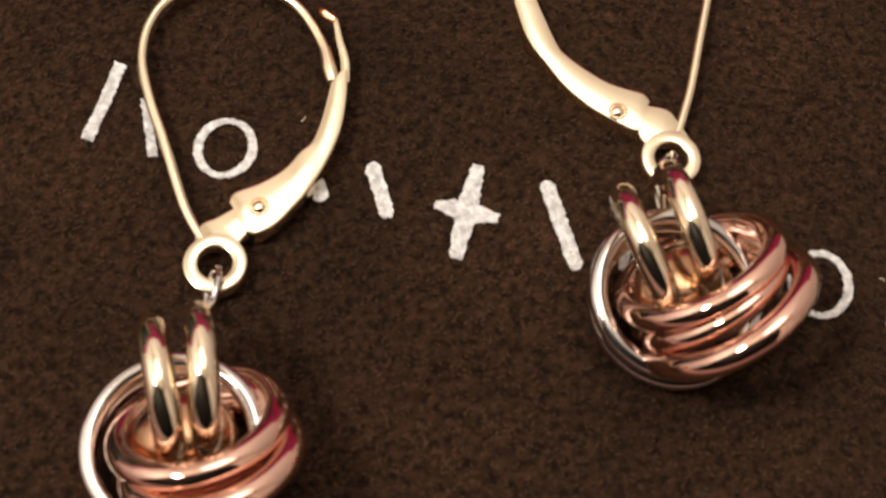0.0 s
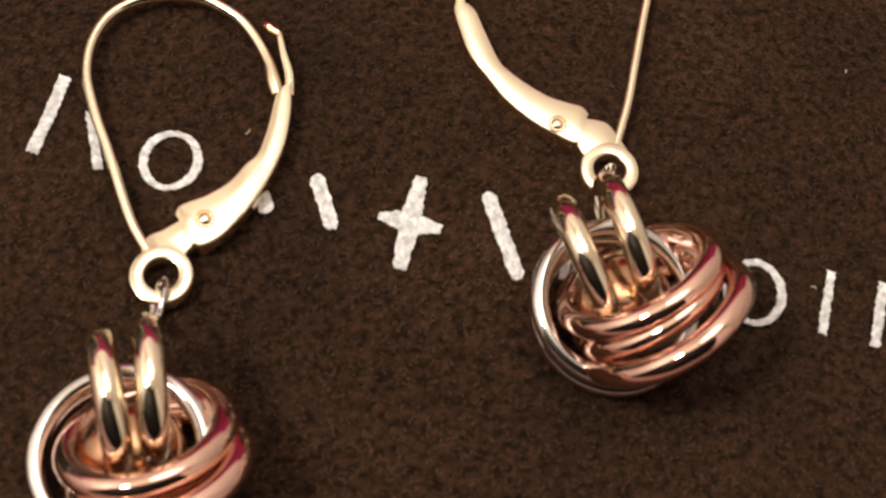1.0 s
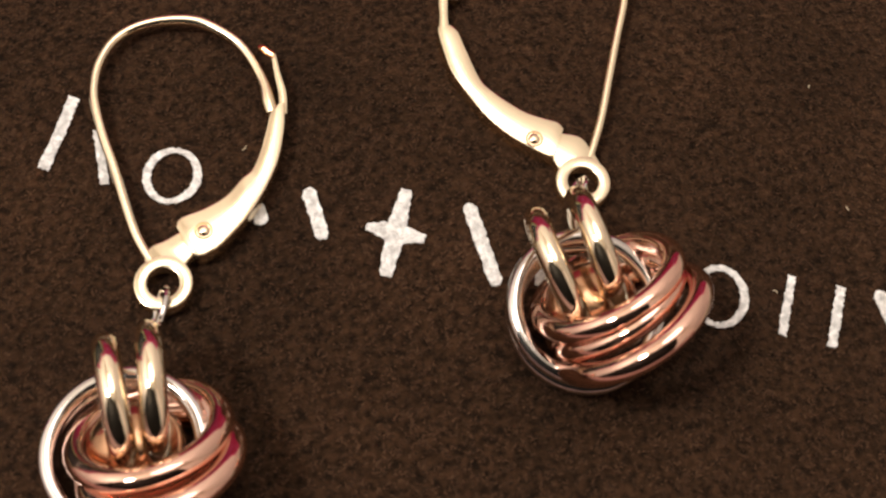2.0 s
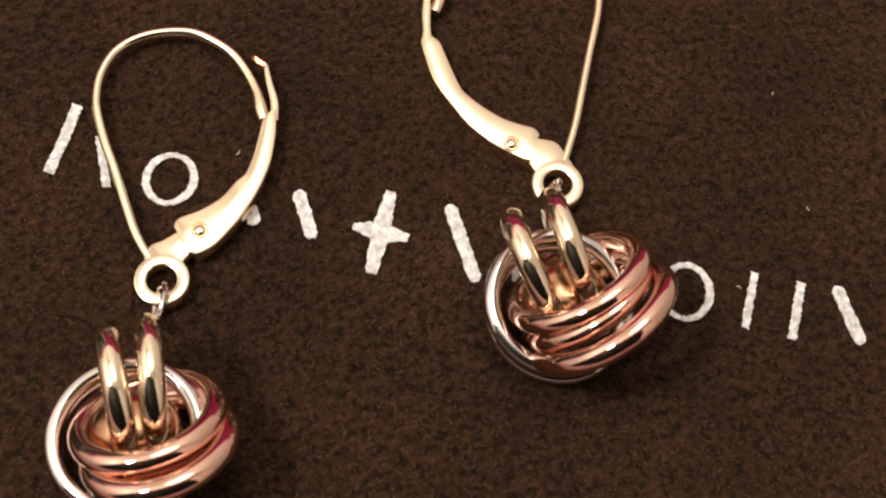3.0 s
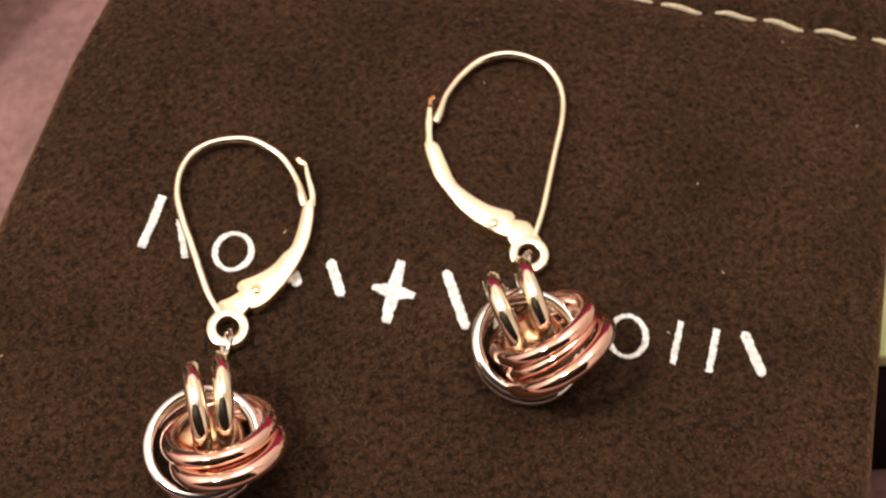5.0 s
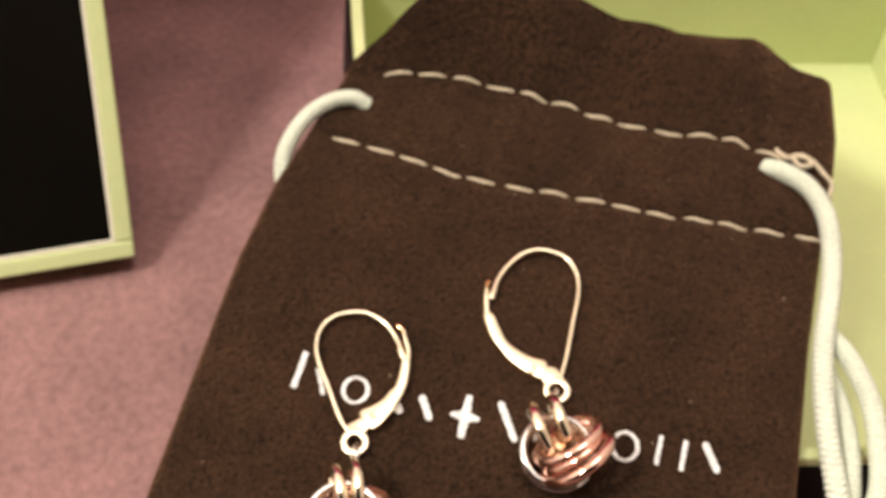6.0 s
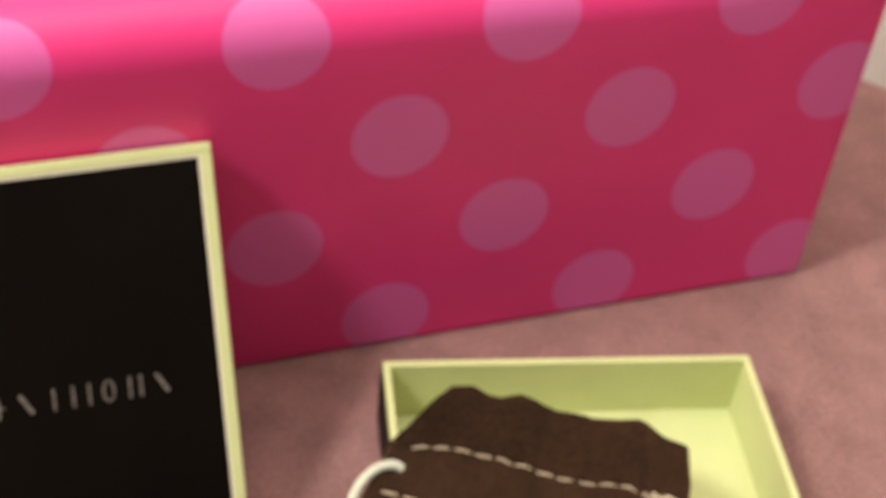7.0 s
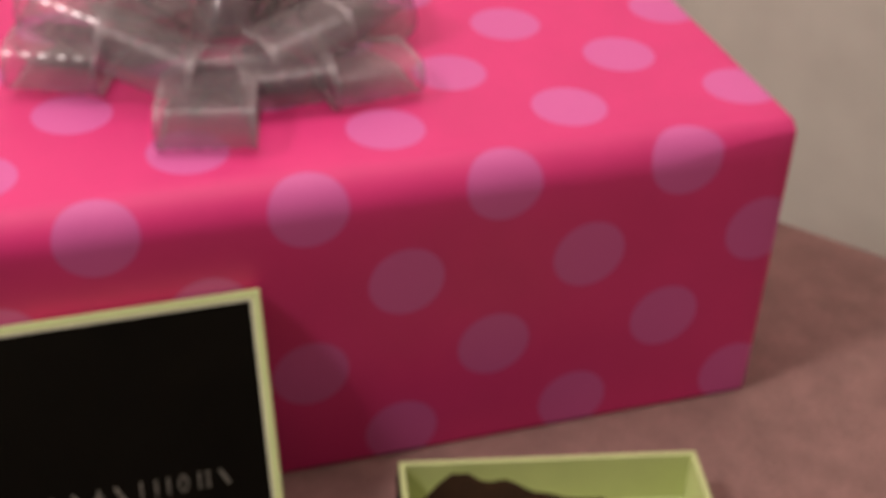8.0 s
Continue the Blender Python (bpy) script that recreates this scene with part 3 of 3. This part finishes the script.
    # cords
    for line, n_ in (
            (((-21.5, 41.3, -0.6), (-23.4, 41.0, 0.7), (-26.2, 39.6, 1.0), (-28.5, 37.0, 0.8), (-29.9, 33.8, 0.0), (-30.2, 31.0, -1.5), (-29.0, 28.4, -3.2), (-26.5, 26.0, -4.0)), 90),
            (((31.0, 43.8, -0.7), (33.1, 42.6, 0.7), (36.4, 40.4, 1.3), (38.8, 36.6, 1.5), (39.9, 31.5, 1.4), (40.2, 25.5, 1.2), (39.9, 18.5, 1.0), (40.2, 12.5, 1.0), (41.2, 6.0, 1.0), (42.6, 0.0, 0.8), (44.0, -5.0, -0.5)), 160),
            (((40.2, 21.5, -1.0), (43.0, 18.2, 0.0), (45.8, 12.8, 0.4), (47.2, 6.0, 0.6), (47.2, 0.0, 0.4), (45.0, -5.0, -0.5)), 110),
            (((40.8, 17.0, -1.8), (43.0, 12.0, -1.5), (44.2, 6.0, -1.0), (44.6, 0.0, -1.0)), 70)):
        path = smooth_line([on_pouch(p, q, h) for p, q, h in line], n_ * 2)
        part("cord", mesh_of("cord", *braid(path, 1.05 if n_ == 90 else 1.25), CORD), root, "pale satin drawstring cord")

    # foil mark: plain shapes, no letters
    for kind, p, q, w, h, slant in (("post", -19.5, 1.5, 2.2, 4.8, 0.05), ("thin", -17.2, 0.6, 1.0, 3.2, -0.45), ("ring", -13.0, 0.4, 3.3, 3.5, 0.0), ("bar", -8.1, 0.05, 2.4, 2.9, 0.1),
                                    ("bar", -4.65, 0.1, 2.4, 3.0, 0.1), ("cross", 0.0, 0.0, 3.4, 5.4, 0.0), ("bar", 4.9, 0.4, 2.9, 4.8, 0.12), ("thin", 8.4, 0.5, 1.0, 3.6, 0.0),
                                    ("wide", 12.4, 0.5, 3.2, 3.6, 0.0), ("ring", 18.5, 0.55, 3.4, 3.8, 0.0), ("pair", 23.8, 0.95, 3.4, 3.7, 0.05), ("bar", 28.35, 1.4, 2.6, 3.6, 0.1)):
        def on(a, b, hh, p=p, q=q):
            return on_pouch(p + a, q + b, wrinkle(p + a, q + b) + 0.10 + hh)

        foil_shape("foil_mark", kind, on, w, h, FOIL, body, slant, 0.48)


pouch()


# ---- the two earrings on the pouch ----
def strip(line, place, h0, h1):
    """A band along (p, q, width) between two heights."""
    pts = smooth_line([l[:2] for l in line], 40)
    widths = smooth_line([(l[2], 0) for l in line], 40)[:, 0]
    left, right = [], []
    for i in range(len(pts)):
        d = pts[min(i + 1, len(pts) - 1)] - pts[max(i - 1, 0)]
        d = d / (np.linalg.norm(d) + 1e-9)
        s = np.array([-d[1], d[0]]) * widths[i] / 2
        left.append(pts[i] + s)
        right.append(pts[i] - s)
    verts, faces = [], []
    n = len(pts)
    for i in range(n):
        l, r = left[i], right[i]
        m = (l + r) / 2
        for pt, h in ((l, h0), (l, h1 - 0.2), (m + (l - m) * 0.86, h1 - 0.05), (m + (l - m) * 0.35, h1), (m + (r - m) * 0.35, h1), (m + (r - m) * 0.86, h1 - 0.05), (r, h1 - 0.2), (r, h0)):
            verts.append(place(pt[0], pt[1], h))
    for i in range(n - 1):
        for k in range(8):
            a, b = i * 8 + k, i * 8 + (k + 1) % 8
            faces.append((a, b, b + 8, a + 8))
    faces.append(tuple(range(8)))
    faces.append(tuple((n - 1) * 8 + k for k in range(8)))
    return verts, faces


def rails(one, other, place, h0, h1, n=56):
    """A plate between two edges of (p, q), between two heights, its upper rims rounded."""
    left, right = smooth_line(one, n), smooth_line(other, n)
    verts, faces = [], []
    for l, r in zip(left, right):
        wide = np.linalg.norm(l - r) + 1e-9
        e = (r - l) / wide
        k = min(0.16, wide * 0.25)
        for pt, h in ((l, h0), (l, h1 - k), (l + e * k * 0.3, h1 - k * 0.3), (l + e * k, h1), (r - e * k, h1), (r - e * k * 0.3, h1 - k * 0.3), (r, h1 - k), (r, h0)):
            verts.append(place(pt[0], pt[1], h))
    for i in range(n - 1):
        for k in range(8):
            a, b = i * 8 + k, i * 8 + (k + 1) % 8
            faces.append((a, b, b + 8, a + 8))
    faces.append(tuple(range(8)))
    faces.append(tuple((n - 1) * 8 + k for k in range(8)))
    return verts, faces


def torus(center, normal, start, big, small, sides=16, n=72, squash=1.0):
    normal = normal / np.linalg.norm(normal)
    x = start - normal * (start @ normal)
    x /= np.linalg.norm(x)
    y = np.cross(normal, x)
    path = [center + x * big * math.cos(a) + y * big * squash * math.sin(a) for a in np.linspace(0, 2 * math.pi, n, endpoint=False)]
    return sweep(path, small, sides, True, up=normal)


def earring(wire, lever, leaf, tip, plate, ring, rivet, link, knot, turn, bands, label):
    root = thing("earring", tuple(on_pouch(ring[0], ring[1], 0)), label, "earring", "pair of earrings")
    path = smooth_line([on_plane(p, q, 0.8) for p, q in wire], 110)
    gauge = [0.29 + 0.07 * math.exp(-((k - 72) / 10.0) ** 2) + 0.13 * math.exp(-((k - 104) / 6.0) ** 2) for k in range(len(path))]
    part("ear_wire", mesh_of("ear_wire", *sweep(path, gauge, 16, up=tuple(P_N)), HOOPGOLD), root, "polished yellow gold wire")
    lev = part("lever", mesh_of("lever", *rails(*lever, on_plane, 0.2, 1.3), HOOPGOLD), root, "polished gold lever")
    part("spring_leaf", mesh_of("spring_leaf", *strip(leaf, on_plane, 0.4, 1.15), HOOPGOLD), lev)
    part("rivet", mesh_of("rivet", *dome(on_plane(rivet[0], rivet[1], 1.3), 0.4)), lev)
    rim = [on_plane(rivet[0] + 0.46 * math.cos(t), rivet[1] + 0.46 * math.sin(t), 1.28) for t in np.linspace(0, 2 * math.pi, 28, endpoint=False)]
    part("rivet_rim", mesh_of("rivet_rim", *sweep(rim, 0.07, 6, True), COPPER), lev)
    part("leaf_tip", mesh_of("leaf_tip", *sweep(smooth_line([on_plane(p, q, 1.15) for p, q in tip], 14), 0.2, 8, up=tuple(P_N)), COPPER), lev, "coppery lever tip")
    part("hinge_plate", mesh_of("hinge_plate", *rails(*plate, on_plane, 0.3, 1.06, 24), HOOPGOLD), root)
    n = 48
    verts, faces = [], []
    for r, h in ((1.62, 0.35), (1.62, 0.95), (1.55, 1.06), (1.45, 1.1), (0.98, 1.1), (0.9, 1.06), (0.85, 0.95), (0.85, 0.35)):
        for i in range(n):
            a = 2 * math.pi * i / n
            verts.append(on_plane(ring[0] + r * math.cos(a), ring[1] + r * math.sin(a), h))
    for r in range(8):
        for i in range(n):
            faces.append((r * n + i, r * n + (i + 1) % n, ((r + 1) % 8) * n + (i + 1) % n, ((r + 1) % 8) * n + i))
    part("eyelet", mesh_of("eyelet", verts, faces, HOOPGOLD), root)
    # jump ring between the eyelet and the knot
    a, b = on_plane(link[0], link[1], 1.2), on_plane(link[2], link[3], 2.2)
    d = b - a
    part("jump_ring", mesh_of("jump_ring", *torus((a + b) / 2, np.cross(d, P_N) + 0.35 * P_N * np.linalg.norm(d), d, np.linalg.norm(d) / 2, 0.17, 10, 44, 0.7), WHITE), root)
    # love knot: three pairs of rings through one another
    c, s = math.cos(radians(turn)), math.sin(radians(turn))
    u3 = np.append(P_U, 0.0)
    v3 = np.cross(P_N, u3)
    axes = np.array([u3 * c + v3 * s, v3 * c - u3 * s, P_N])
    mid = on_plane(knot[0], knot[1], 3.65)
    # added filler that closes the gaps between the rings; its colour holds their shade
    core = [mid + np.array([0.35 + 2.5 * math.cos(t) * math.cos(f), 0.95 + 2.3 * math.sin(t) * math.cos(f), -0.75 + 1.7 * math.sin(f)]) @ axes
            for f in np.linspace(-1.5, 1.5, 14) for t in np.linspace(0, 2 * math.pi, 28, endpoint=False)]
    part("core", mesh_of("core", core, [(r * 28 + k, r * 28 + (k + 1) % 28, r * 28 + 28 + (k + 1) % 28, r * 28 + 28 + k) for r in range(13) for k in range(28)] + [tuple(range(28)), tuple(range(364, 392))], SHADED_ROSE), root, "rose gold filler added inside the knot, darkened as if in shade")
    metals = (("white_band", 0.48, WHITE, "white gold ring of the knot"), ("rose_band", 0.68, ROSE, "rose gold ring of the knot"), ("yellow_band", 0.70, YELLOW, "yellow gold ring of the knot"))
    for i, (x, y, h, nx, ny, nh, big) in enumerate(bands):
        name, small, mat, told = metals[i // 2]
        normal = np.array([nx, ny, nh]) @ axes
        if i == 3:
            # a third rose ring lies between and under the two in front
            px, py, ph = bands[2][:3]
            part("inner_band", mesh_of("inner_band", *torus(mid + np.array([(x + px) / 2 - 0.1, (y + py) / 2 + 0.2, (h + ph) / 2 - 0.45]) @ axes, normal, np.cross(normal, axes[1]), big - 0.42, 0.62, 16, 80), mat), root, told)
        part(name, mesh_of(name, *torus(mid + np.array([x, y, h]) @ axes, normal, np.cross(normal, axes[i // 2 - 2]), big, small, 20, 96), mat), root, told)


def dome(center, r):
    verts, faces = [], []
    n = 16
    u3 = np.append(P_U, 0.0)
    v3 = np.cross(P_N, u3)
    for k in range(5):
        a = math.pi / 2 * k / 5
        for i in range(n):
            t = 2 * math.pi * i / n
            verts.append(center + (u3 * math.cos(t) + v3 * math.sin(t)) * r * math.cos(a) + P_N * (r * 0.7 * math.sin(a) - 0.1))
    for k in range(4):
        for i in range(n):
            j = (i + 1) % n
            faces.append((k * n + i, k * n + j, (k + 1) * n + j, (k + 1) * n + i))
    faces.append(tuple(4 * n + i for i in range(n)))
    return verts, faces, HOOPGOLD


# each band of a knot: its middle, its axis, its radius
earring(wire=((-12.5, -5.1), (-13.7, -3.83), (-14.83, -2.18), (-16.22, 0.03), (-17.27, 1.57), (-18.3, 3.35), (-18.73, 4.48), (-18.92, 5.89), (-18.7, 7.3), (-18.08, 8.4), (-17.02, 9.28),
              (-15.64, 9.89), (-14.22, 10.13), (-12.72, 9.81), (-11.44, 9.23), (-10.37, 8.26), (-9.53, 7.2), (-9.0, 6.2), (-8.5, 5.3)),
        lever=(((-11.71, -2.95), (-11.6, -2.38), (-10.51, -1.54), (-9.57, -0.5), (-9.02, 0.7), (-8.6, 1.39), (-8.47, 2.62), (-8.5, 4.02), (-8.55, 5.1), (-8.35, 5.6)),
               ((-10.33, -4.36), (-9.88, -4.36), (-9.14, -3.66), (-8.54, -2.56), (-7.99, -1.28), (-7.54, 0.47), (-7.32, 2.31), (-7.46, 4.08), (-7.7, 5.25), (-7.9, 5.94))),
        leaf=((-7.85, 5.3, 0.5), (-8.2, 6.56, 0.5), (-8.78, 7.68, 0.4), (-9.22, 8.63, 0.32), (-9.42, 9.0, 0.3)), tip=((-9.35, 8.85), (-9.73, 8.98), (-10.04, 9.14), (-10.26, 9.0)),
        plate=(((-12.85, -5.25), (-12.75, -4.37), (-12.12, -3.81), (-11.45, -3.1)), ((-10.1, -5.45), (-10.45, -5.13), (-10.55, -4.78), (-10.25, -4.2))),
        ring=(-11.47, -6.23), rivet=(-10.16, -2.88), link=(-11.14, -6.73, -11.01, -9.2), knot=(-9.9, -16.6), turn=21,
        bands=((-0.2, 0.86, -1.0, -0.1, -0.026, 0.991, 3.9), (-0.1, 0.84, -2.05, -0.1, -0.026, 0.991, 3.9), (1.07, 1.25, -0.1, -0.122, 0.602, 0.789, 3.62),
               (1.58, -0.34, 0.03, -0.144, 0.592, 0.793, 3.63), (-0.42, 2.89, 0.23, 0.994, 0.093, -0.06, 2.98), (1.47, 3.14, 0.37, 0.997, -0.006, -0.08, 3.02)),
        label="gold leverback earring with tri-color love knot on the pouch")
earring(wire=((9.85, 6.9), (9.99, 8.31), (10.1, 9.9), (10.11, 12.4), (10.12, 15.2), (10.13, 18.5), (9.62, 21.05), (8.38, 22.88), (6.86, 23.58), (4.59, 23.63), (2.53, 22.52), (1.19, 20.65), (0.32, 18.46), (0.1, 16.6), (-0.05, 15.4)),
        lever=(((8.04, 8.25), (7.61, 8.6), (6.79, 8.65), (5.67, 8.79), (4.49, 9.21), (3.47, 9.71), (2.69, 10.28), (1.51, 12.0), (0.84, 13.05), (0.35, 13.41)),
               ((7.75, 6.25), (7.42, 6.25), (6.47, 6.51), (5.11, 6.99), (3.46, 7.95), (2.11, 9.16), (0.93, 10.35), (0.05, 11.85), (-0.36, 12.7), (-0.45, 13.11))),
        leaf=((0.0, 12.9, 0.75), (-0.25, 13.94, 0.55), (-0.5, 14.98, 0.6), (-0.68, 16.06, 0.5), (-0.82, 16.9, 0.35)), tip=((-0.78, 16.7), (-0.84, 17.1), (-0.84, 17.4), (-0.7, 17.65)),
        plate=(((8.0, 8.1), (9.09, 8.1), (9.85, 7.46), (10.7, 6.5)), ((7.72, 6.35), (8.05, 5.95), (8.3, 5.8), (8.9, 6.0))),
        ring=(9.73, 5.28), rivet=(6.5, 7.13), link=(9.68, 5.1, 9.2, 3.3), knot=(11.4, -3.7), turn=27,
        bands=((-0.05, 0.84, -0.9, 0.042, -0.15, 0.981, 3.9), (0.0, 0.75, -1.95, 0.042, -0.12, 0.981, 3.9), (1.08, 1.38, 0.15, -0.342, 0.679, 0.65, 3.81),
               (1.67, -0.97, 0.34, -0.418, 0.688, 0.593, 4.05), (-1.18, 2.84, 0.25, 0.943, 0.086, 0.321, 2.97), (1.03, 3.28, 0.48, 0.976, 0.04, 0.214, 3.03)),
        label="gold leverback earring, its love knot covering part of the mark")


# ---- pale lint specks caught in the suede ----
def lint():
    rng = np.random.default_rng(9)
    verts, faces = [], []
    for p, q in zip(rng.uniform(-28, 36, 17), rng.uniform(-18, 52, 17)):
        base = on_pouch(p, q, 0.12 + 0.35 * noise.noise(Vector((p * 0.06, q * 0.05, 3.0))))
        turn, size = rng.uniform(0, 6.28), rng.uniform(0.12, 0.4)
        d = np.array([math.cos(turn), math.sin(turn), 0.0])
        v, f = sweep(smooth_line([base, base + d * size * 0.5 + np.array([d[1], -d[0], 0.6]) * 0.08, base + d * size], 6), 0.035, 5)
        k = len(verts)
        verts += v
        faces += [tuple(i + k for i in face) for face in f]
    ob = new("lint", mesh_of("lint", verts, faces, THREAD))
    tagged(ob, "tiny pale lint specks caught in the pouch suede", "lint", kind="stuff")


lint()
